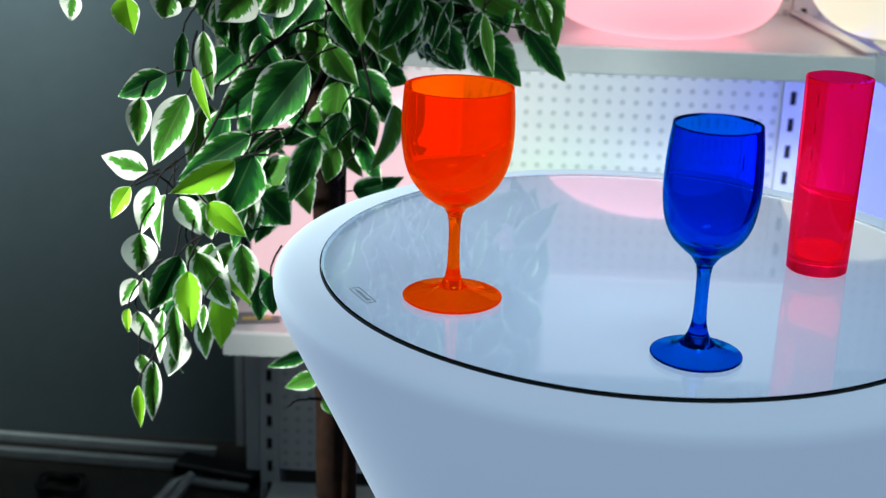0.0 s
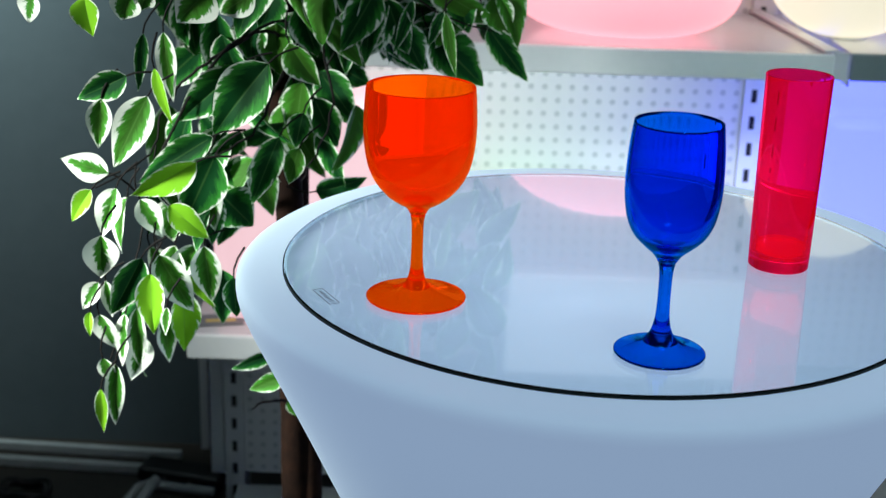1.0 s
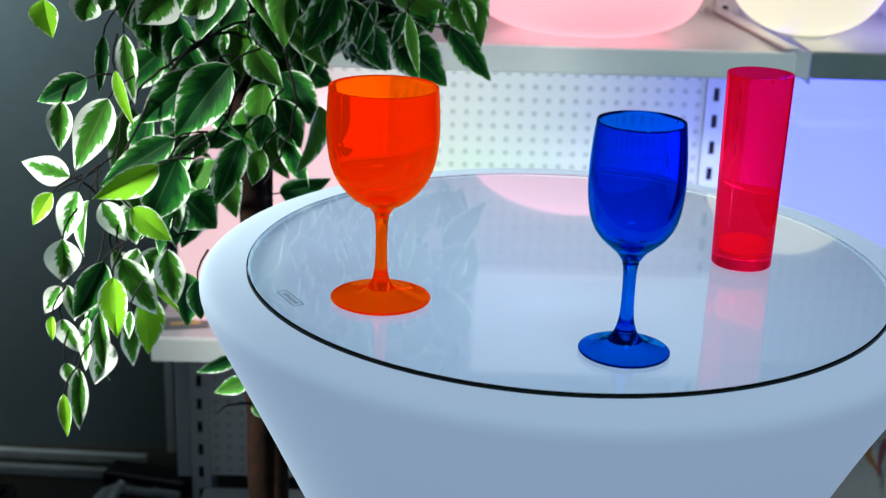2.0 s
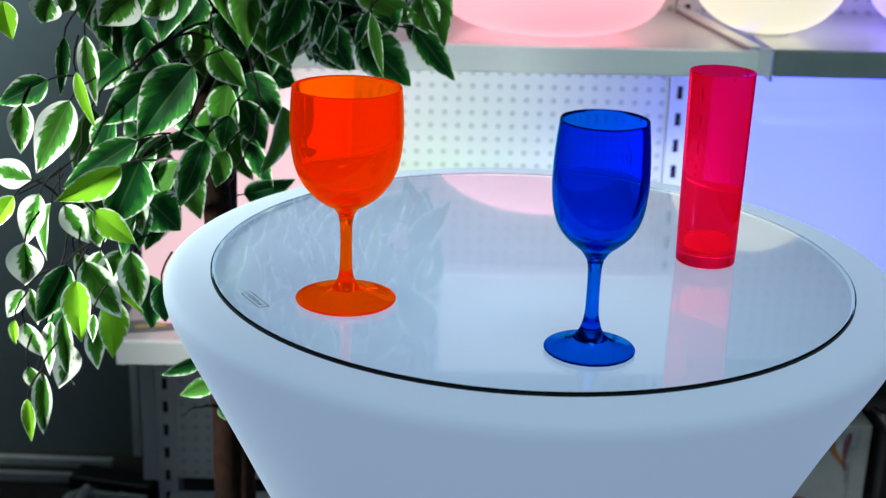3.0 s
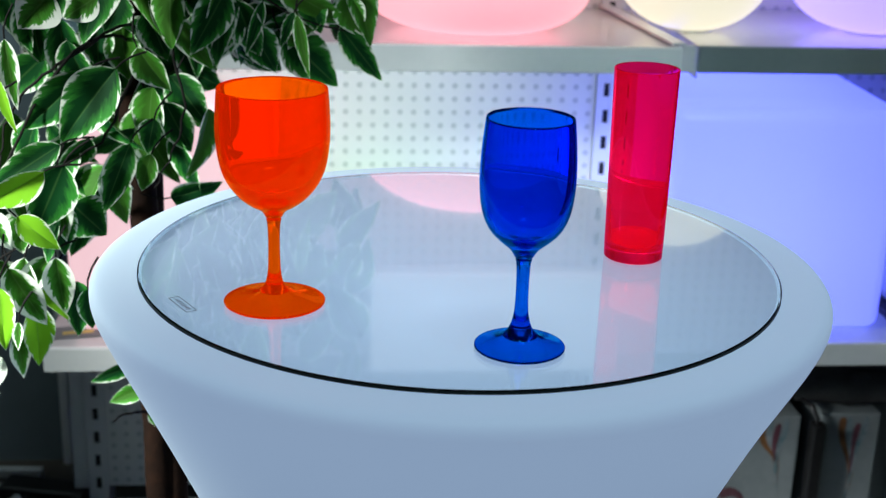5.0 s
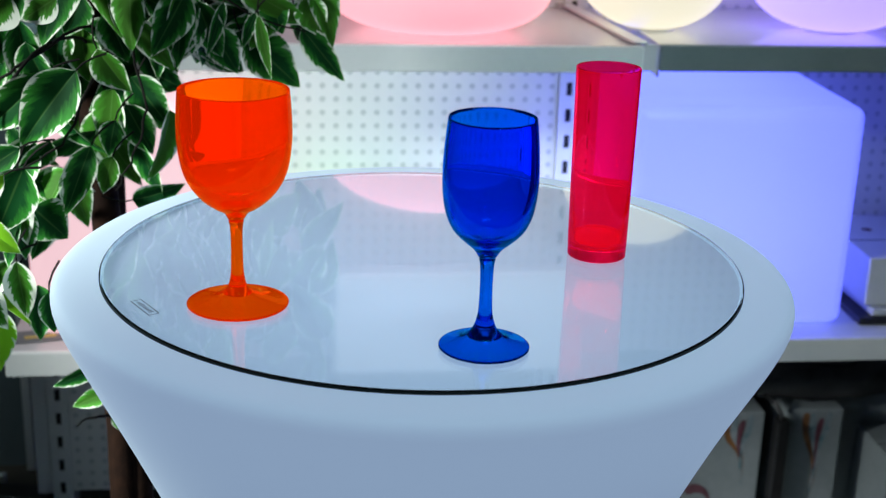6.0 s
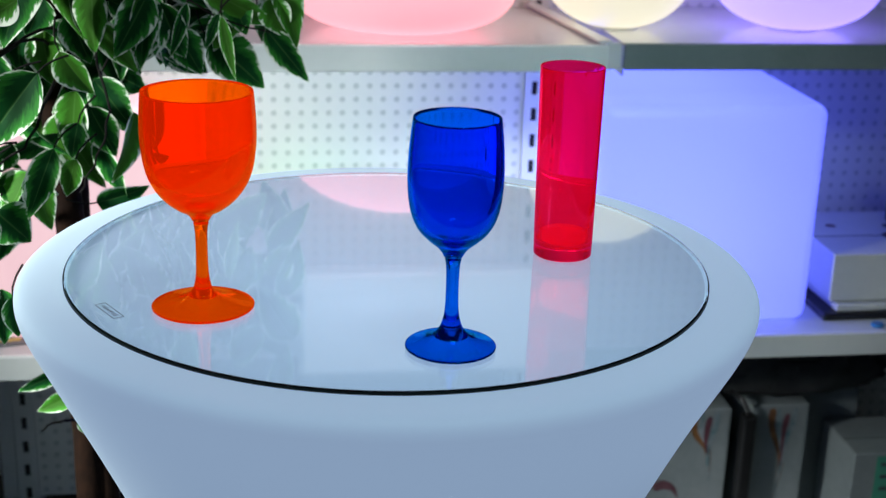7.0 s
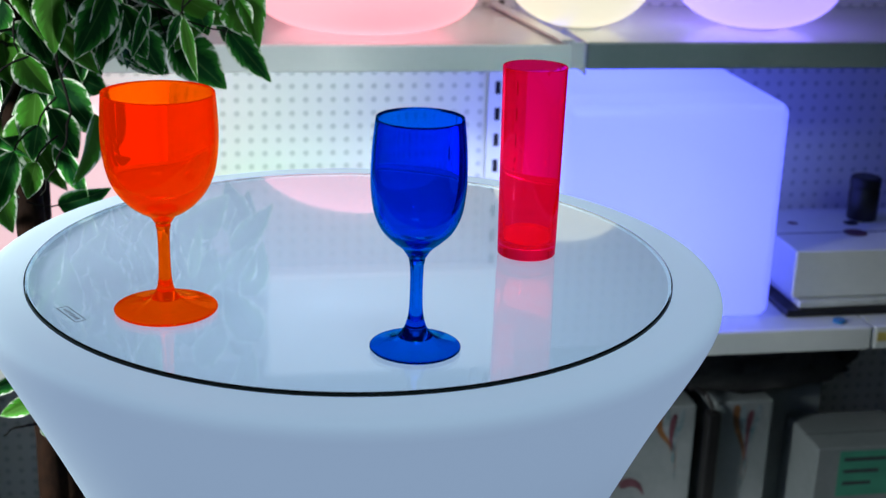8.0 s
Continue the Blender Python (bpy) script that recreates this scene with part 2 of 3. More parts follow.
def thing(name, place, label, category, group="", kind="", turn=0):
    ob = new(name)
    ob.empty_display_size = 0.05
    ob.matrix_world = pose(*place, 0, 0, turn)
    return tagged(ob, label, category, group, kind)


def block(size, centre=(0, 0, 0), bevel=0.0, segments=2):
    bm = bmesh.new()
    bmesh.ops.create_cube(bm, size=1, matrix=Matrix.Translation(centre) @ Matrix.Diagonal((*size, 1)))
    if bevel:
        bmesh.ops.bevel(bm, geom=bm.edges[:], offset=bevel, segments=segments, profile=0.5, affect="EDGES")
    return bm


def lathe(profile, steps=96):
    """A turned form from (radius, height) pairs."""
    bm = bmesh.new()
    rings = []
    for r, z in profile:
        if r < 1e-6:
            rings.append([bm.verts.new((0, 0, z))])
        else:
            rings.append([bm.verts.new((r * math.cos(a), r * math.sin(a), z)) for a in (2 * math.pi * i / steps for i in range(steps))])
    for a, b in zip(rings, rings[1:]):
        for i in range(steps):
            j = (i + 1) % steps
            face = [a[i % len(a)], a[j % len(a)], b[j % len(b)], b[i % len(b)]]
            face = [v for k, v in enumerate(face) if v not in face[:k]]
            if len(face) > 2:
                bm.faces.new(face)
    bmesh.ops.recalc_face_normals(bm, faces=bm.faces[:])
    return bm


def curve_through(points, per=6):
    """Catmull-Rom points between (radius, height) pairs."""
    p = [Vector(q) for q in points]
    p = [2 * p[0] - p[1], *p, 2 * p[-1] - p[-2]]
    out = []
    for a, b, c, d in zip(p, p[1:], p[2:], p[3:]):
        for k in range(per):
            t = k / per
            out.append(0.5 * (2 * b + (c - a) * t + (2 * a - 5 * b + 4 * c - d) * t * t + (3 * b - a - 3 * c + d) * t ** 3))
    return [tuple(q) for q in out] + [tuple(points[-1])]


def tube(points, radii, sides=8):
    """A tapered round branch, cable or rod along points."""
    bm = bmesh.new()
    rings = []
    pts = [Vector(p) for p in points]
    for i, p in enumerate(pts):
        way = (pts[min(i + 1, len(pts) - 1)] - pts[max(i - 1, 0)]).normalized()
        side = way.cross(Vector((0.3, 1, 0.2))).normalized()
        up = way.cross(side)
        r = radii[i] if hasattr(radii, "__len__") else radii
        rings.append([bm.verts.new(p + r * (math.cos(a) * side + math.sin(a) * up)) for a in (2 * math.pi * k / sides for k in range(sides))])
    for a, b in zip(rings, rings[1:]):
        for k in range(sides):
            bm.faces.new((a[k], a[(k + 1) % sides], b[(k + 1) % sides], b[k]))
    bm.faces.new(rings[0])
    bm.faces.new(rings[-1])
    bmesh.ops.recalc_face_normals(bm, faces=bm.faces[:])
    return bm


def pierced_sheet(columns, rows, cell, hole, square, depth, material):
    """A sheet in the xz plane, facing -y, pierced by one hole a cell; the holes have walls of that depth."""
    verts, faces = [], []
    w, h = cell
    corners = [(-1, -1), (0, -1), (1, -1), (1, 0), (1, 1), (0, 1), (-1, 1), (-1, 0)]
    for i in range(columns):
        for j in range(rows):
            cx, cz, n = (i + 0.5) * w, (j + 0.5) * h, len(verts)
            for a, b in corners:
                verts.append((cx + a * w / 2, 0, cz + b * h / 2))
            for y in (0, depth):
                for a, b in corners:
                    k = 1 if square else 1 / math.hypot(a, b)
                    verts.append((cx + a * k * hole[0], y, cz + b * k * hole[1]))
            for k in range(8):
                m = (k + 1) % 8
                faces.append((n + k, n + m, n + 8 + m, n + 8 + k))
                faces.append((n + 8 + k, n + 8 + m, n + 16 + m, n + 16 + k))
    me = bpy.data.meshes.new("sheet")
    me.from_pydata(verts, [], faces)
    bm = bmesh.new()
    bm.from_mesh(me)
    bmesh.ops.remove_doubles(bm, verts=bm.verts[:], dist=1e-5)
    bm.to_mesh(me)
    bm.free()
    me.materials.append(material)
    me.shade_flat()
    return me


# ---- the room ----
def slab(name, low, high, material, label, category):
    size = [b - a for a, b in zip(low, high)]
    ob = part(name, block(size, [(a + b) / 2 for a, b in zip(low, high)]), material)
    return tagged(ob, label, category, kind="structure")


slab("floor", (-2.2, -2.2, -0.1), (3.2, 2.9, 0), M_FLOOR, "dark dusty shop floor under the shelving", "floor")
slab("wall_north", (-2.2, 2.9, 0), (3.2, 3.05, 3.0), M_WALL, "dark blue-grey painted plaster wall behind shelves", "wall")
slab("wall_west", (-2.35, -2.2, 0), (-2.2, 3.05, 3.0), M_WALL, "dark blue-grey painted plaster side wall", "wall")
slab("wall_east", (3.2, -2.2, 0), (3.35, 3.05, 3.0), M_WALL, "dark blue-grey painted plaster side wall", "wall")
slab("wall_south", (-2.35, -2.35, 0), (3.35, -2.2, 3.0), M_WALL, "dark blue-grey painted plaster wall", "wall")
slab("ceiling", (-2.35, -2.35, 3.0), (3.35, 3.05, 3.1), M_CEIL, "pale ceiling board over the shop", "ceiling")
slab("trim", (-0.590, 2.876, 0.0), (-0.572, 2.897, 0.62), M_METAL, "upright white cable cover on the grey wall", "cable cover")

# ---- the lit bar table ----
TX, TY, TOP = 0.133, 1.199, 1.10
table = thing("bar_table", (TX, TY, 0), "round white plastic bar table glowing pale blue, with glass top", "table")
shell = curve_through([(0.25, 0.0), (0.27, 0.02), (0.262, 0.08), (0.215, 0.25), (0.178, 0.45), (0.176, 0.62), (0.217, 0.80), (0.269, 0.925), (0.3205, 1.035), (0.3350, 1.0670), (0.3386, 1.0770), (0.3398, 1.0835), (0.3390, 1.0890), (0.3358, 1.0930), (0.3305, 1.0952), (0.320, 1.0964), (0.2975, 1.0968)], 5)
body = lathe(shell + [(0.2973, 1.0962), (0.2972, 1.088), (0.29, 1.086), (0.0, 1.086)], 128)
for v in body.verts:  # the moulding is slightly out of round about the glass
    k = min(1.0, max(0.0, (math.hypot(v.co.x, v.co.y) - 0.300) / 0.03))
    v.co.x, v.co.y = v.co.x * (1 + 0.005 * k) + 0.0018 * k, v.co.y * (1 + 0.005 * k)
part("shell", body, M_TABLE, table, smooth=True)
part("diffuser", lathe([(0.0, 1.0925), (0.293, 1.0925), (0.293, 1.0875), (0.0, 1.0875)], 128), M_DISC, table, "white plastic diffuser glowing lilac under the glass")
top = part("glass_top", lathe([(0.0, 1.10), (0.2955, 1.10), (0.2955, 1.094), (0.0, 1.094)], 160), M_GLASS, table, "clear glass disc with a polished edge")
top.visible_shadow = False
part("edge_seal", lathe([(0.2961, 1.0935), (0.2970, 1.0935), (0.2970, 1.0985), (0.2968, 1.0988), (0.2961, 1.0989), (0.2961, 1.0935)], 160), M_GASKET, table, "thin dark green edge of the glass", smooth=False)

# the maker's mark on the glass: a frame with a bar of writing
mark = thing("sticker", (-0.1135, 1.0795, TOP + 0.0003), "small clear sticker with a thin dark frame on the glass", "sticker", turn=-61)
for sx, sy, cx, cy in ((0.037, 0.0006, 0, 0.0045), (0.037, 0.0006, 0, -0.0045), (0.0006, 0.0096, 0.0185, 0), (0.0006, 0.0096, -0.0185, 0)):
    part("frame_line", block((sx, sy, 0.0002), (cx, cy, 0)), M_INK, mark)
for k in range(9):
    part("writing_bar", block((0.0011, 0.0024 + 0.0010 * (k % 3), 0.0002), (-0.0125 + k * 0.0031, 0, 0)), M_INK, mark)


# ---- drinking glasses ----
def goblet(name, place, outer, inner, material, label):
    g = thing(name, place, label, "wine glass", "glasses on the table")
    line = curve_through(outer, 4)
    foot = [q for q in line if q[1] < 0.0130]
    stem = [q for q in line if 0.0130 <= q[1] < 0.0760 and q[0] < 0.0105]
    cup = [q for q in line if q[1] >= 0.0760]
    # the foot is a thin hollow cone
    hollow = [(0, 0.0088), *((r, max(0.0002, z - 0.0021)) for r, z in reversed(foot) if 0.0105 < r < 0.041 and z > 0.0024), (max(r for r, _ in foot) * 0.97, 0.0001)]
    part("stem", lathe(hollow + foot + stem + [(0, stem[-1][1])], 80), material, g, "slim stem flaring into a round foot", smooth=True)
    part("bowl", lathe([(0, cup[0][1])] + cup + curve_through(inner, 4) + [(0, inner[-1][1] - 0.0004)], 80), material, g, smooth=True)
    return g


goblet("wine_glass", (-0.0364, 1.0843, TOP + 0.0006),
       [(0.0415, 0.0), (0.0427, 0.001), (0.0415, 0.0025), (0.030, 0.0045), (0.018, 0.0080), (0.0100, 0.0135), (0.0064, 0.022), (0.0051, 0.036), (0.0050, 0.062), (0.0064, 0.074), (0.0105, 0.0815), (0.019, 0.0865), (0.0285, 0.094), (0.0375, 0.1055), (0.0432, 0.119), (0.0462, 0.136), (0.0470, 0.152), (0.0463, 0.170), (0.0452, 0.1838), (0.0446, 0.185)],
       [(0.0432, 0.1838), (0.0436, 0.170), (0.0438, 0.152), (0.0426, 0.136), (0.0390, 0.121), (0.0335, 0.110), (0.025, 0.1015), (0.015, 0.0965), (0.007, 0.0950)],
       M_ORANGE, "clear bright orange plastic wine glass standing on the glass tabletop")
goblet("wine_glass", (0.1596, 0.9825, TOP + 0.0006),
       [(0.0350, 0.0), (0.0362, 0.001), (0.0350, 0.0025), (0.027, 0.0045), (0.017, 0.0085), (0.0102, 0.015), (0.0068, 0.024), (0.0053, 0.036), (0.0052, 0.062), (0.0066, 0.074), (0.0115, 0.0825), (0.0195, 0.0895), (0.0280, 0.0985), (0.0337, 0.111), (0.0364, 0.127), (0.0370, 0.143), (0.0360, 0.164), (0.0338, 0.1848), (0.0332, 0.186)],
       [(0.0316, 0.1848), (0.0334, 0.164), (0.0342, 0.143), (0.0334, 0.1275), (0.0304, 0.1130), (0.0247, 0.1015), (0.016, 0.0935), (0.006, 0.0900)],
       M_BLUE, "clear deep blue plastic wine glass standing on the glass tabletop")
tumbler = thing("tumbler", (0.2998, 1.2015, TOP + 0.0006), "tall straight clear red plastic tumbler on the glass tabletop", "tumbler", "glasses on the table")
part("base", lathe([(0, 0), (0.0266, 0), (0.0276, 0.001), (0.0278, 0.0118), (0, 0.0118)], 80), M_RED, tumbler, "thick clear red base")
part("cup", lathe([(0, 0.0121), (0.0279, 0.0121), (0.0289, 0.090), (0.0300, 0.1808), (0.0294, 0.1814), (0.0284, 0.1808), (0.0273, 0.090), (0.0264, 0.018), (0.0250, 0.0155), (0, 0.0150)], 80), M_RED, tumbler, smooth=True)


# ---- shelving ----
BACK, FRONT, PITCH = 2.44, 2.05, 0.963
LEFT = -0.432


def upright(x, name_label):
    u = thing("shelf_upright", (x, BACK, 0), name_label, "upright", "shelving uprights")
    part("face", pierced_sheet(1, 36, (0.038, 0.05), (0.0052, 0.0125), True, 0.003, M_METAL), M_METAL, u, at=(-0.019, -0.012, 0.015 + 0.005))
    part("post", block((0.030, 0.075, 1.85), (0, 0.045, 0.925)), M_METAL, u)
    # Near-black strip in place of the shade within the hollow post.
    part("slot_shade_strip", block((0.026, 0.003, 1.82), (0, -0.004, 0.925)), M_SLOT, u, "near-black strip standing for shade inside the slotted post")
    return u


def bay(x0, label):
    """One bay of shop shelving: pierced back, two shelves, base deck."""
    b = thing("shelving_bay", (x0, BACK, 0), label, "shelving", "shelving bays")
    n = 37
    w = n * 0.025
    part("back_panel", pierced_sheet(n, 62, (0.025, 0.025), (0.0057, 0.0057), False, 0.001, M_PEG), M_PEG, b, "perforated white metal back panel", at=(0.019, -0.006, 0.186))
    # Sheet close behind the holes; its greyer tone stands for the shade in them.
    part("hole_shade_sheet", block((w, 0.004, 1.55), (0.019 + w / 2, -0.0026, 0.96)), M_HOLE_SHADE, b)
    return b


def shelf(x0, x1, z, name_label, face):
    s = thing("shelf", ((x0 + x1) / 2, FRONT, z), name_label, "shelf", "shelves")
    w = x1 - x0
    part("board", block((w, BACK - FRONT - 0.014, 0.004), (0, (BACK - FRONT - 0.014) / 2, -0.002)), M_BOARD, s)
    part("front_edge", block((w, 0.012, 0.042), (0, -0.004, -0.0195), 0.003), face, s)
    part("rear_lip", block((w, 0.004, 0.026), (0, BACK - FRONT - 0.018, -0.0175)), M_METAL, s)
    for k in (-1, 1):
        part("bracket", block((0.003, 0.36, 0.05), (k * (w / 2 - 0.006), 0.2, -0.03), 0.001), M_METAL, s)
    return s


for k in range(3):
    post = upright(LEFT + k * PITCH, "white enamelled slotted shelving post")
    if k == 0:
        part("side_cover", block((0.030, 0.012, 0.45), (-0.0345, 0.0, 0.405), 0.002), M_METAL, post, "plain white strip beside the slots")
bay(LEFT, "white metal shop shelving bay with perforated back")
bay(LEFT + PITCH, "white metal shop shelving bay with perforated back")
shelf(LEFT - 0.008, 0.562, 1.145, "white metal shelf holding glowing lamps", M_PALE_EDGE)
shelf(0.588, 1.54, 1.148, "white metal shelf with a grey front edge", M_GREY_EDGE)
shelf(LEFT - 0.008, 0.572, 0.648, "white metal lower shelf behind the table", M_PALE_EDGE)
shelf(0.578, 1.135, 0.648, "white metal lower shelf holding the lit cube", M_METAL)
shelf(1.140, 1.54, 0.648, "white metal lower shelf end piece", M_METAL)
for k in range(2):
    deck = thing("base_deck", (LEFT + (k + 0.5) * PITCH, FRONT, 0), "white metal base deck of the shelving", "base shelf", "base decks")
    part("deck_board", block((PITCH - 0.01, 0.38, 0.02), (0, 0.19, 0.15), 0.002), M_METAL, deck)
    part("kick_plate", block((PITCH - 0.01, 0.004, 0.14), (0, 0.03, 0.07)), M_METAL, deck)
# the divider that lies in the joint of the two upper shelves
divider = thing("shelf_divider", (0.575, FRONT, 1.145), "thin white metal divider strip between two shelves", "divider")
part("strip", block((0.022, 0.385, 0.004), (-0.018, 0.19, 0.006), 0.001), M_METAL, divider, at=pose(0, 0, 0, 0, 0, 6))
part("front_tab", block((0.022, 0.004, 0.042), (0, 0.004, -0.018), 0.001), M_METAL, divider)


# ---- lamps and boxes on the shelves ----
def pebble(name, place, a, c, material, label, flat=3.2):
    lamp = thing(name, place, label, "lamp", "glowing lamps")
    prof = [(0, 0)]
    for k in range(1, 48):
        h = -math.cos(math.pi * k / 48)
        e = flat if h < 0 else 2.1  # flat below, domed above
        prof.append((a * (1 - abs(h) ** e) ** (1 / e), c * (1 + h)))
    prof.append((0, 2 * c))
    part("shade", lathe(prof, 64), material, lamp, smooth=True)
    part("foot", lathe([(0, -0.0005), (a * 0.3, -0.0005), (a * 0.3, 0.004), (0, 0.004)], 32), M_METAL, lamp)
    return lamp


pebble("pebble_lamp", (0.255, 2.205, 1.1455), 0.190, 0.105, M_PINK, "flat round plastic lamp glowing pink on the shelf")
pebble("pebble_lamp", (0.612, 2.205, 1.1485), 0.136, 0.138, M_YELLOW, "round plastic lamp glowing warm white on the shelf", 2.3)
pebble("pebble_lamp", (0.925, 2.205, 1.1485), 0.147, 0.105, M_LILAC, "round plastic lamp glowing pale lilac on the shelf", 2.4)
pebble("pebble_lamp", (-0.20, 2.235, 1.1455), 0.125, 0.10, M_CYAN, "round plastic lamp glowing cyan behind the leaves")
pebble("pebble_lamp", (0.09, 2.37, 0.6485), 0.06, 0.06, M_GREEN, "small round plastic lamp glowing green on the lower shelf")
panel = thing("light_panel", (0.33, 2.40, 1.555), "flat white light panel glowing on the shelving back", "lamp", "glowing lamps")
part("diffuser", block((0.46, 0.02, 0.20), (0, 0, 0.10), 0.006), M_PANEL, panel)
part("frame", block((0.48, 0.012, 0.22), (0, 0.018, 0.10), 0.003), M_METAL, panel)
cube = thing("cube_lamp", (0.769, 2.285, 0.6485), "large rounded plastic cube glowing blue on the shelf", "lamp", "glowing lamps")
part("shade", block((0.39, 0.39, 0.386), (0, 0, 0.197), 0.022, 5), M_CUBE, cube, smooth=True)
part("base_plate", block((0.30, 0.30, 0.006), (0, 0, 0.003)), M_METAL, cube)
pinkcube = thing("cube_lamp", (-0.235, 2.25, 0.6485), "rounded plastic cube glowing pink behind the plant", "lamp", "glowing lamps")
part("shade", block((0.34, 0.32, 0.356), (0, 0, 0.182), 0.03, 5), M_ROSE, pinkcube, smooth=True)
part("base_plate", block((0.26, 0.26, 0.006), (0, 0, 0.003)), M_METAL, pinkcube)


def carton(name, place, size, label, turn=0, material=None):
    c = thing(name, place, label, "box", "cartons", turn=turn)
    part("body", block(size, (0, 0, size[2] / 2), 0.003), material or M_DIM_CARD, c)
    part("lid_joint", block((size[0] * 0.98, 0.0012, 0.0015), (0, -size[1] * 0.1, size[2] + 0.0003)), M_INK, c)
    return c


lower = carton("carton", (1.20, 2.23, 0.6485), (0.40, 0.26, 0.012), "flat dark grey case under a white carton", 0, M_BLACK)
tray = carton("carton", (1.215, 2.24, 0.6615), (0.385, 0.255, 0.0135), "thin grey case lying on a darker one", 1.5, M_STEEL)
flat = carton("carton", (1.20, 2.245, 0.677), (0.37, 0.25, 0.088), "white printed carton lying on the shelf beside the cube", 0, M_WHITEBOX)
for u, v, a, m in ((-0.125, 0.035, 0.010, M_PRINT_C), (-0.012, 0.028, 0.014, M_BLACK), (-0.03, -0.03, 0.022, M_PRINT_C)):
    part("printed_spot", lathe([(0, 0.0885), (a, 0.0885), (a, 0.0888), (0, 0.0888)], 20), m, flat, at=(u, v, 0))
jar = thing("jar", (1.222, 2.30, 0.7655), "small black plastic jar standing on a white carton", "jar")
jar_body = part("body", lathe([(0, 0), (0.026, 0), (0.028, 0.003), (0.028, 0.058), (0.024, 0.064), (0, 0.064)], 40), M_BLACK, jar, smooth=True)
part("lid", lathe([(0, 0.0645), (0.0285, 0.0645), (0.0285, 0.080), (0.026, 0.083), (0, 0.083)], 40), M_BLACK, jar_body, smooth=True)
tag = thing("price_tag", (1.16, 2.0385, 0.632), "small yellow paper price tag on the shelf edge", "price tag")
part("paper", block((0.03, 0.001, 0.016)), M_PAPER, tag)
cap = thing("bottle_cap", (1.087, 2.072, 0.6485), "small round blue plastic cap lying on the shelf", "cap")
part("disc", lathe([(0, 0), (0.011, 0), (0.0115, 0.004), (0.010, 0.006), (0, 0.006)], 28), material("blue_cap_plastic", (0.02, 0.16, 0.40), 0.35), cap, smooth=True)
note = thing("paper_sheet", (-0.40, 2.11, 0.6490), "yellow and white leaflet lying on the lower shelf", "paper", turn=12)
part("sheet", block((0.085, 0.05, 0.0008), (0, 0, 0.0005)), M_DIM_CARD, note)
part("printed_band", block((0.05, 0.012, 0.0004), (0.005, -0.004, 0.0012)), M_PAPER, note)


def ribbon(parent, points, breadth, material, y):
    """A printed plume on a box front: a curved band that tapers to both ends, along (x, z) points."""
    bm = bmesh.new()
    line = [Vector(q) for q in curve_through(points, 6)]
    left, right = [], []
    for k, p in enumerate(line):
        way = (line[min(k + 1, len(line) - 1)] - line[max(k - 1, 0)]).normalized()
        w = 0.0008 + breadth * math.sin(math.pi * min(1.0, 0.12 + 0.88 * (k / (len(line) - 1)) ** 0.62))
        side = Vector((-way.y, way.x)) * w
        left.append(bm.verts.new((p.x - side.x, y, p.y - side.y)))
        right.append(bm.verts.new((p.x + side.x, y, p.y + side.y)))
    for a, b, c, d in zip(left, left[1:], right[1:], right):
        bm.faces.new((a, b, c, d))
    part("printed_plume", bm, material, parent)


def plume(box, x, z, sway, tail):
    """Three ribbons that twist into one thin tail."""
    end = (x + sway, z - tail)
    ribbon(box, [(x - 0.030, z), (x - 0.022, z - 0.045), (x + 0.2 * sway, z - 0.55 * tail), end], 0.0085, M_PRINT_A, -0.1006)
    ribbon(box, [(x - 0.016, z - 0.002), (x - 0.014, z - 0.04), (x + 0.1 * sway, z - 0.5 * tail), end], 0.0060, M_PRINT_B, -0.1010)
    ribbon(box, [(x + 0.016, z - 0.001), (x + 0.013, z - 0.035), (x + 0.003, z - 0.070), (x + 0.3 * sway, z - 0.75 * tail)], 0.0052, M_PRINT_B, -0.1008)
    ribbon(box, [(x + 0.002, z - 0.012), (x - 0.002, z - 0.035), (x - 0.003, z - 0.065), (x + 0.3 * sway, z - 0.6 * tail)], 0.0050, M_PRINT_C, -0.1013)


DECK = 0.1605
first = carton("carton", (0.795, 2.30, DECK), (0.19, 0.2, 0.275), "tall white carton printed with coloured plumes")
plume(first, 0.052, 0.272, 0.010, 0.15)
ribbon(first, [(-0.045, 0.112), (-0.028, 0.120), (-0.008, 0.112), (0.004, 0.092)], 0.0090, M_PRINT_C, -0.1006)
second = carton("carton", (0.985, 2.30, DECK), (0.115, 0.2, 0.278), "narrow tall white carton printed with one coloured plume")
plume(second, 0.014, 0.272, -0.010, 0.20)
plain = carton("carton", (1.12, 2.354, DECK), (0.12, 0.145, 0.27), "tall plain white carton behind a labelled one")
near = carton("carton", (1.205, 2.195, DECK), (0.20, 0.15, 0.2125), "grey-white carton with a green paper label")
label = part("label", block((0.115, 0.001, 0.094), (0.002, -0.0758, 0.158)), M_LABEL, near, "green paper label")
for k in range(3):
    part("writing_bar", block((0.085 - 0.014 * k, 0.001, 0.007), (-0.004 - 0.006 * k, -0.0766, 0.188 - 0.025 * k)), M_INK, label)
strap = thing("black_strap", (0.915, 2.18, DECK), "black folded strap standing between two cartons", "strap")
part("band", block((0.024, 0.03, 0.27), (0, 0, 0.135), 0.004), M_BLACK, strap)
part("loop", tube([(0.0, 0.0, 0.26), (-0.004, -0.004, 0.28), (-0.012, 0.01, 0.30), (-0.02, 0.04, 0.30)], 0.005), M_BLACK, strap)
bundle = thing("black_bag", (1.02, 2.32, DECK + 0.2785), "crumpled black bag lying on top of the cartons", "bag")
heap = lathe(curve_through([(0, 0), (0.14, 0.003), (0.16, 0.04), (0.13, 0.085), (0.06, 0.105), (0, 0.11)], 5), 40)
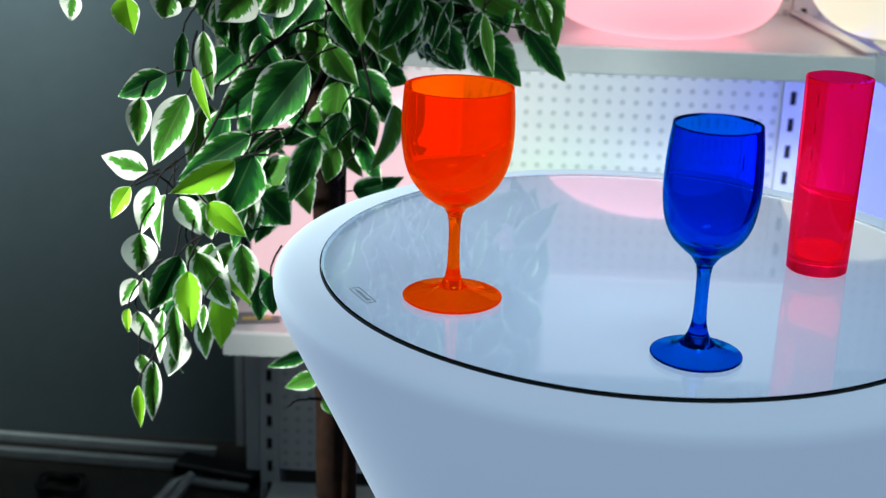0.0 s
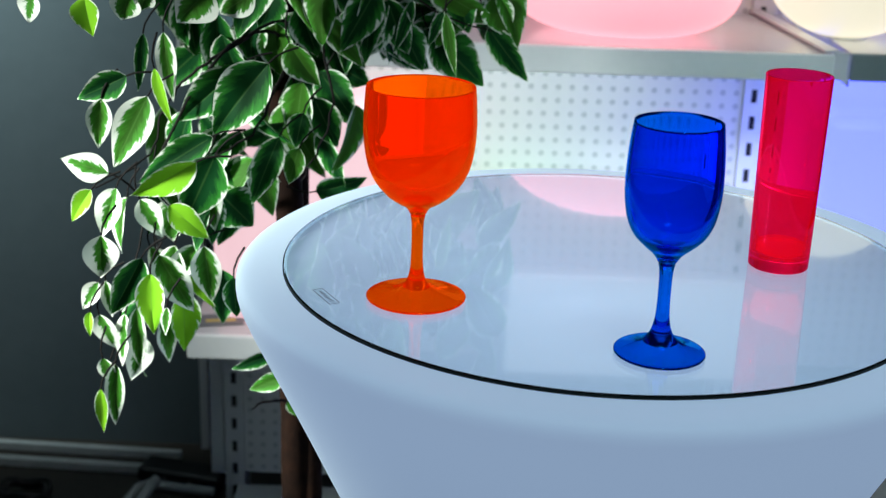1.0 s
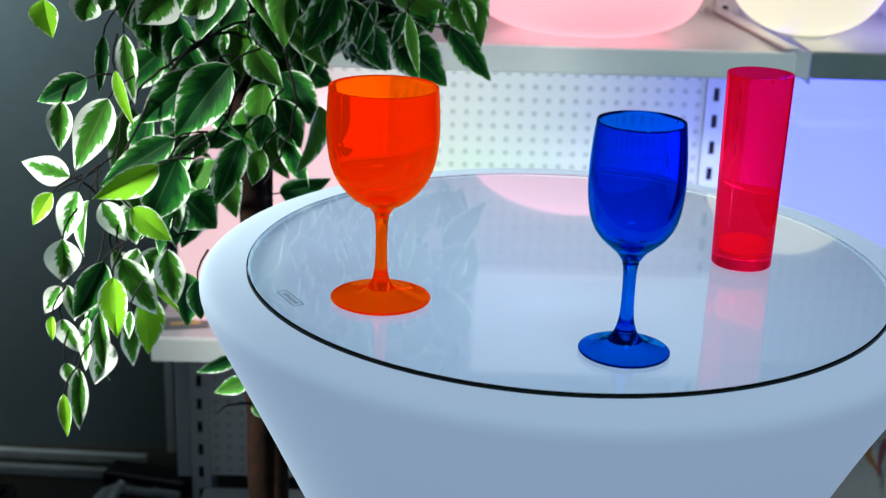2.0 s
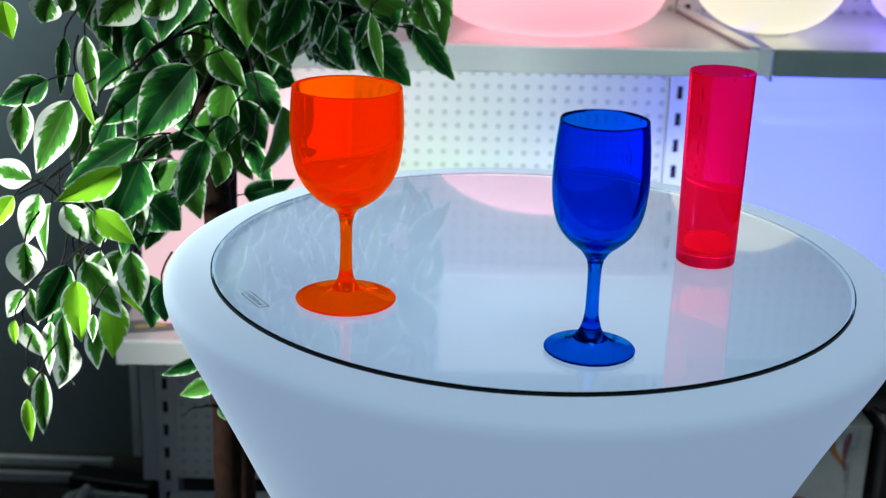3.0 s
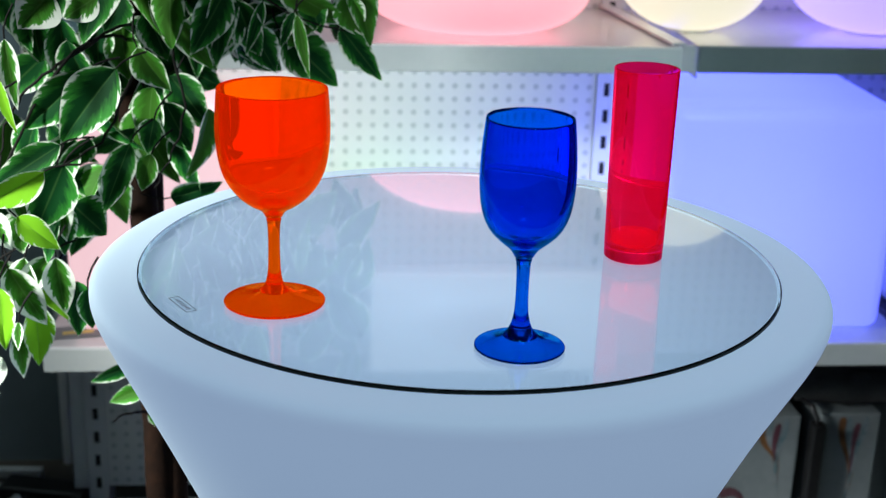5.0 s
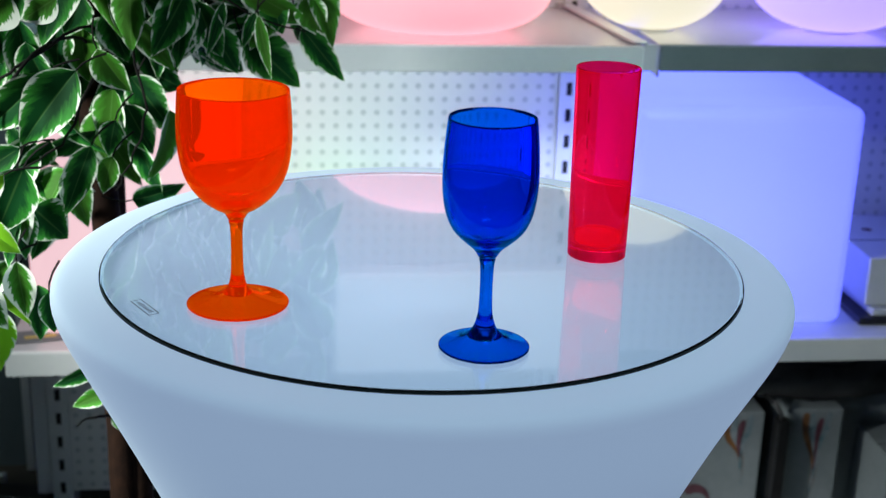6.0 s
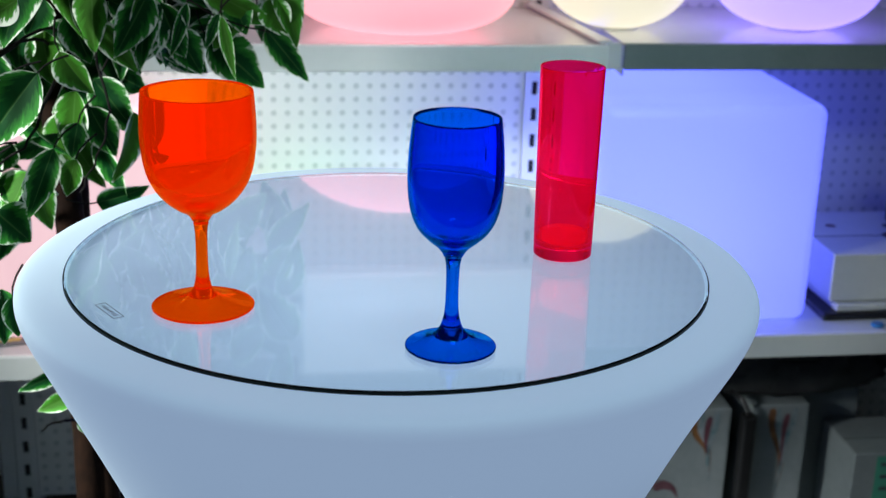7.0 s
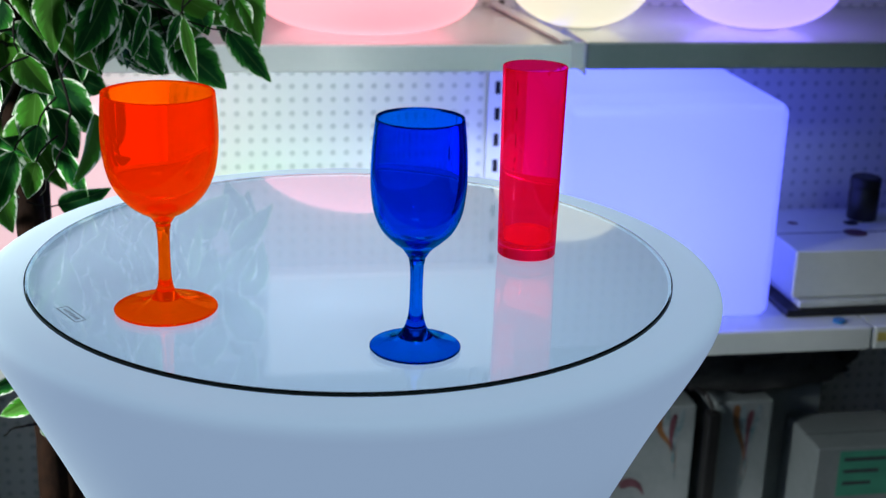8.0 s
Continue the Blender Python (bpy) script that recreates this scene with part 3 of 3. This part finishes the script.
for v in heap.verts:
    v.co.x *= 1.35
    v.co.y *= 0.6
    k = 1 + 0.3 * noise.noise(v.co * 26) if v.co.z > 0.002 else 1
    v.co.x, v.co.y, v.co.z = v.co.x * k, v.co.y * k, v.co.z * k
part("sack", heap, M_DUSK, bundle, smooth=True)
part("tie", tube([(-0.08, -0.05, 0.07), (-0.03, -0.085, 0.075), (0.03, -0.085, 0.07), (0.09, -0.05, 0.075)], 0.006), M_BLACK, bundle, smooth=True)

# ---- clutter on the floor by the wall ----
for k, (y, z) in enumerate(((2.85, 0.012), (2.775, 0.012))):
    rail = thing("spare_rail", (-1.25, y, z), "long pale metal rail lying on the dark floor", "rail", "spare rails", turn=-3)
    part("bar", block((1.25, 0.018, 0.022), (0, 0, 0), 0.003), M_STEEL, rail)
case = thing("black_case", (-0.60, 2.72, 0.0), "long black case lying on the floor", "case", turn=-14)
part("body", block((0.20, 0.07, 0.034), (0, 0, 0.018), 0.008), M_BLACK, case)
part("handle", tube([(-0.03, -0.035, 0.02), (-0.03, -0.05, 0.02), (0.03, -0.05, 0.02), (0.03, -0.035, 0.02)], 0.005), M_BLACK, case)
leg = thing("metal_frame", (-0.70, 2.60, 0.0), "dull metal frame corner lying on the floor", "frame")
part("tube", tube([(-0.03, -0.1, 0.012), (0.0, 0.0, 0.012), (0.01, 0.06, 0.012), (0.03, 0.08, 0.012), (0.18, 0.05, 0.012)], 0.011, 10), M_STEEL, leg)
part("tube", tube([(0.03, -0.1, 0.034), (0.05, 0.06, 0.034)], 0.011, 10), M_STEEL, leg)
coil = thing("cable_coil", (-0.93, 2.62, 0.0), "loose coil of black cable on the floor", "cable")
for r, z in ((0.05, 0.01), (0.043, 0.02), (0.055, 0.024)):
    part("cable", tube([(r * math.cos(a), r * 0.8 * math.sin(a), z + 0.006 * math.sin(3 * a)) for a in (2 * math.pi * k / 24 for k in range(25))], 0.005), M_BLACK, coil)

# ---- the artificial ficus ----
HANGING = [  # place, lean, length, breadth, kind
    (-0.333, 1.266, -97, 0.063, 0.014, 0),
    (-0.312, 1.268, -84, 0.073, 0.022, 1),
    (-0.352, 1.221, -153, 0.060, 0.033, 0),
    (-0.380, 1.196, -98, 0.058, 0.027, 1),
    (-0.331, 1.200, -116, 0.086, 0.039, 1),
    (-0.376, 1.115, 164, 0.052, 0.030, 2),
    (-0.369, 1.099, -107, 0.057, 0.030, 2),
    (-0.323, 1.230, -73, 0.059, 0.015, 3),
    (-0.396, 1.096, -125, 0.044, 0.022, 3),
    (-0.446, 1.302, -100, 0.029, 0.026, 2),
    (-0.346, 1.306, -108, 0.030, 0.031, 1),
    (-0.327, 1.310, -108, 0.026, 0.022, 1),
    (-0.264, 1.315, -132, 0.048, 0.045, 1),
    (-0.218, 1.312, -147, 0.043, 0.032, 1),
    (-0.392, 1.301, -83, 0.038, 0.030, 3),
]
TAIL = [  # place, lean, length, breadth, kind
    (-0.243, 1.005, -87, 0.051, 0.026, 0),
    (-0.274, 1.040, -86, 0.071, 0.034, 1),
    (-0.391, 0.994, -119, 0.036, 0.022, 2),
    (-0.402, 0.959, -93, 0.028, 0.011, 3),
    (-0.392, 0.956, -75, 0.048, 0.029, 2),
    (-0.363, 0.958, -98, 0.066, 0.019, 2),
    (-0.324, 1.028, -64, 0.076, 0.042, 1),
    (-0.350, 0.966, -94, 0.089, 0.022, 1),
    (-0.317, 0.967, -92, 0.031, 0.013, 1),
    (-0.383, 0.996, -84, 0.045, 0.016, 2),
    (-0.385, 1.048, -94, 0.049, 0.037, 2),
    (-0.343, 1.024, -117, 0.075, 0.035, 0),
    (-0.334, 1.006, -88, 0.065, 0.032, 3),
    (-0.391, 0.904, -75, 0.033, 0.019, 1),
    (-0.377, 0.898, -95, 0.093, 0.020, 1),
    (-0.395, 0.866, -95, 0.063, 0.015, 3),
]
CROWN = [  # place, lean, length, breadth, kind
    (-0.176, 1.171, -102, 0.041, 0.028, 5),
    (-0.269, 1.074, -45, 0.051, 0.053, 5),
    (-0.191, 1.248, -64, 0.063, 0.036, 4),
    (-0.203, 1.143, -111, 0.083, 0.033, 0),
    (-0.181, 1.131, -109, 0.047, 0.028, 4),
    (-0.244, 1.222, -135, 0.109, 0.047, 0),
    (-0.277, 1.141, -146, 0.100, 0.037, 0),
    (-0.214, 1.225, -129, 0.107, 0.054, 0),
    (-0.361, 1.065, -61, 0.048, 0.029, 2),
    (-0.275, 1.119, -114, 0.091, 0.051, 0),
    (-0.329, 1.059, -41, 0.054, 0.028, 3),
    (-0.296, 1.111, -148, 0.082, 0.036, 3),
]
REACH = [  # place, lean, length, breadth, kind
    (-0.040, 1.231, -44, 0.086, 0.054, 5),
    (-0.101, 1.255, -62, 0.075, 0.050, 5),
    (-0.081, 1.243, -60, 0.064, 0.043, 5),
    (-0.012, 1.282, -71, 0.048, 0.036, 5),
    (0.026, 1.243, -51, 0.080, 0.032, 5),
    (0.031, 1.280, -68, 0.051, 0.040, 4),
    (-0.157, 1.191, -27, 0.046, 0.040, 5),
    (-0.155, 1.276, -26, 0.049, 0.032, 5),
    (-0.153, 1.151, -52, 0.051, 0.029, 4),
    (-0.181, 1.030, 16, 0.063, 0.036, 0),
    (-0.166, 1.112, -97, 0.054, 0.014, 0),
    (-0.170, 1.171, -86, 0.066, 0.017, 0),
    (-0.065, 1.273, -107, 0.067, 0.016, 0),
    (-0.028, 1.261, -113, 0.048, 0.014, 0),
    (-0.025, 1.258, -79, 0.075, 0.009, 4),
    (-0.173, 1.251, -51, 0.076, 0.032, 4),
]
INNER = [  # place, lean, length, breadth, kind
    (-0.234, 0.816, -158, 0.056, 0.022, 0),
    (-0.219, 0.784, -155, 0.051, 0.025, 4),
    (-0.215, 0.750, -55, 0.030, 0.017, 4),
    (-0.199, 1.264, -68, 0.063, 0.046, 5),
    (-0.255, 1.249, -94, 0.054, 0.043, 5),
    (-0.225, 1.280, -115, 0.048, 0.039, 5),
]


def leaf_mesh(breadth, curl, fold, white, lime, seed):
    """One leaf of length 1 along +x: ovate, pointed, folded along the midrib and curled; tone: share of white, of lime."""
    rnd = random.Random(seed)
    bm = bmesh.new()
    uv = bm.loops.layers.uv.new("UVMap")
    wave = rnd.uniform(0, 6)
    grid = []
    for i in range(17):
        t = i / 16
        w = breadth * (math.sin(math.pi * t ** 0.74) ** 0.92) * (1 - 0.18 * t) if 0 < t < 1 else 0.0
        w *= 1.06
        row = []
        for j in range(-3, 4):
            s = j / 3
            x = t
            y = s * w / 2
            z = -curl * t * t + fold * abs(y) + 0.035 * breadth * math.sin(7 * t + wave + 2 * s) * abs(s)
            row.append((bm.verts.new((x, y, z)), s, t))
        grid.append(row)
    for a, b in zip(grid, grid[1:]):
        for j in range(6):
            q = (a[j], b[j], b[j + 1], a[j + 1])
            f = bm.faces.new([v for v, _, _ in q])
            for loop, (_, s, t) in zip(f.loops, q):
                loop[uv].uv = (s, t)
    bmesh.ops.remove_doubles(bm, verts=bm.verts[:], dist=1e-5)
    me = mesh_of(bm, M_LEAF, True)
    tone = me.color_attributes.new("tone", "FLOAT_COLOR", "POINT")
    for d in tone.data:
        d.color = (white, lime, 0, 1)
    return me


tree = thing("ficus_tree", (-0.215, 1.70, 0), "artificial variegated ficus tree with cream-edged green leaves", "tree")
pot = thing("plant_pot", (-0.215, 1.70, 0), "dark round pot holding the artificial tree", "pot")
part("pot_wall", lathe([(0, 0), (0.11, 0), (0.125, 0.01), (0.15, 0.25), (0.155, 0.26), (0.14, 0.26), (0.13, 0.22), (0, 0.22)], 48), M_BLACK, pot, smooth=True)
rnd = random.Random(5)


def wiggle(points, amount):
    return [(x + rnd.uniform(-amount, amount), y + rnd.uniform(-amount, amount), z) for x, y, z in points]


for dx, r in ((-0.014, 0.019), (0.012, 0.017), (0.0, 0.014)):
    pts = [(dx + 0.012 * math.sin(3.5 * z + 60 * dx), 0.5 * dx + 0.012 * math.cos(4 * z + 40 * dx), z) for z in (0.2 + 0.07 * k for k in range(20))]
    part("trunk", tube(wiggle(pts, 0.003), [r * (1.15 - 0.3 * k / 19) for k in range(20)], 12), M_BARK, tree, smooth=True)

BOUGHS = [  # ends of the limbs, from the trunk's height
    (1.17, (0.0, -0.12, 1.25), (-0.064, -0.22, 1.222), (-0.100, -0.22, 1.194), (-0.124, -0.22, 1.155), (-0.136, -0.24, 1.115), (-0.186, -0.28, 1.085)),
    (1.15, (-0.01, -0.12, 1.235), (-0.060, -0.22, 1.223), (-0.130, -0.23, 1.098), (-0.140, -0.26, 1.035), (-0.147, -0.30, 0.994), (-0.176, -0.30, 0.89)),
    (1.10, (0.005, -0.12, 1.20), (-0.017, -0.23, 1.147), (-0.049, -0.23, 1.121), (-0.095, -0.23, 1.087)),
    (1.20, (0.03, -0.08, 1.27), (0.061, -0.15, 1.161), (0.045, -0.15, 1.106), (0.025, -0.15, 1.063)),
    (1.22, (0.029, -0.08, 1.265), (0.123, -0.08, 1.285), (0.192, -0.08, 1.254), (0.244, -0.08, 1.239)),
    (1.30, (0.04, 0.03, 1.42), (0.10, 0.04, 1.40), (0.17, 0.05, 1.30)),
    (0.70, (-0.02, -0.06, 0.73), (-0.04, -0.08, 0.735), (-0.05, -0.09, 0.73)),
]
for z0, *ends in BOUGHS:
    line = curve_through([(0.0, 0.0, z0), *ends], 5)
    part("limb", tube(wiggle(line, 0.003), [0.0023 * (1 - 0.6 * k / (len(line) - 1)) for k in range(len(line))], 7), M_TWIG, tree, smooth=True)

# The last two cut white and light green: crown shade put into the print.
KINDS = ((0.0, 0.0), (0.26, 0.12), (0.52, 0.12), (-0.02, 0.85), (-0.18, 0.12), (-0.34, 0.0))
BLADES = {}


STALK = mesh_of(tube([(0, 0, 0), (-0.010, 0, 0.001), (-0.022, 0.002, 0.006), (-0.034, 0.004, 0.014)], [0.0010, 0.0011, 0.0012, 0.0013], 6), M_TWIG)


def in_crown(x, y, z, angle, length):
    """The foliage ends by the glasses and stays above the table there."""
    a = radians(angle)
    side, low = (x + max(0.0, length * math.cos(a)) + 0.015) / y, z + min(0.0, length * math.sin(a))
    return side < -0.068 or (side < 0.045 and low > 1.52 - 0.214 * y)


def filler(x, y, z, angle, length, breadth, kind, pitch, roll, stalk=False):
    if in_crown(x, y, z, angle, length):
        leaf(x, y, z, angle, length, breadth, kind, pitch, roll, stalk)


def leaf(x, y, z, angle, length, breadth, kind, pitch, roll, stalk=False):
    """A leaf whose stalk end is at x, y, z; angle: its way in the upright plane."""
    key = (kind, round(breadth / length / 0.06) * 0.06, rnd.randrange(3))
    if key not in BLADES:
        white, lime = KINDS[kind]
        BLADES[key] = leaf_mesh(max(0.22, key[1]), 0.10 + 0.06 * key[2], 0.25 + 0.1 * key[2], white, lime, len(BLADES))
    m = pose(x, y, z) @ pose(0, 0, 0, 0, -angle, 0) @ pose(0, 0, 0, 90 + roll, 0, 0) @ pose(0, 0, 0, 0, pitch, 0) @ Matrix.Scale(length, 4)
    ob = part("leaf", BLADES[key], None, tree)
    ob.matrix_local = Matrix.Translation((0.215, -1.70, 0)) @ m
    if stalk:
        part("stalk", STALK, None, tree, at=Matrix.Translation((0.215, -1.70, 0)) @ pose(x, y, z) @ pose(0, 0, 0, 0, -angle, 0))
    return ob


for rows, depth, spread in ((HANGING, 1.38, 0.035), (TAIL, 1.37, 0.03), (CROWN, 1.45, 0.07), (REACH, 1.62, 0.03), (INNER, 1.60, 0.02)):
    for i, (x, z, angle, length, breadth, kind) in enumerate(rows):
        y = depth + spread * (1 - 2 * i / len(rows)) + rnd.uniform(-0.006, 0.006) - (0.03 if kind == 3 else 0.0)
        s = y / depth
        leaf(x * s, y, 1.52 + (z - 1.52) * s, angle, length * 1.03, breadth * 1.05, kind, rnd.uniform(-12, 12), rnd.uniform(-18, 18), True)
# the inner leaves, mostly the kinds toned down for the crown's shade
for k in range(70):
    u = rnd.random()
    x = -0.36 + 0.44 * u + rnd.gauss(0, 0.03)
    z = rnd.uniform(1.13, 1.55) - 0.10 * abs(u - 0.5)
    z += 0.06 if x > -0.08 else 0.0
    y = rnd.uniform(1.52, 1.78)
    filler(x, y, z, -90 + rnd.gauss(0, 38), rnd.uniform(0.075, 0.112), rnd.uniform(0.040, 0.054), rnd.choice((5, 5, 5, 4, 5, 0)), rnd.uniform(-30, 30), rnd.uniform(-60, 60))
for k in range(7):
    filler(-0.32 + 0.08 * rnd.random(), rnd.uniform(1.5, 1.62), rnd.uniform(0.92, 1.12), -90 + rnd.gauss(0, 30), rnd.uniform(0.06, 0.085), 0.038, rnd.choice((0, 0, 4)), rnd.uniform(-30, 30), rnd.uniform(-50, 50))
for k in range(17):
    u = rnd.random()
    filler(-0.40 + 0.13 * u, rnd.uniform(1.43, 1.50), 0.90 + 0.10 * u + rnd.uniform(-0.03, 0.16), -90 + rnd.gauss(0, 28), rnd.uniform(0.055, 0.08), rnd.uniform(0.03, 0.04), rnd.choice((1, 2, 0, 3, 1, 0)), rnd.uniform(-30, 30), rnd.uniform(-60, 60), True)
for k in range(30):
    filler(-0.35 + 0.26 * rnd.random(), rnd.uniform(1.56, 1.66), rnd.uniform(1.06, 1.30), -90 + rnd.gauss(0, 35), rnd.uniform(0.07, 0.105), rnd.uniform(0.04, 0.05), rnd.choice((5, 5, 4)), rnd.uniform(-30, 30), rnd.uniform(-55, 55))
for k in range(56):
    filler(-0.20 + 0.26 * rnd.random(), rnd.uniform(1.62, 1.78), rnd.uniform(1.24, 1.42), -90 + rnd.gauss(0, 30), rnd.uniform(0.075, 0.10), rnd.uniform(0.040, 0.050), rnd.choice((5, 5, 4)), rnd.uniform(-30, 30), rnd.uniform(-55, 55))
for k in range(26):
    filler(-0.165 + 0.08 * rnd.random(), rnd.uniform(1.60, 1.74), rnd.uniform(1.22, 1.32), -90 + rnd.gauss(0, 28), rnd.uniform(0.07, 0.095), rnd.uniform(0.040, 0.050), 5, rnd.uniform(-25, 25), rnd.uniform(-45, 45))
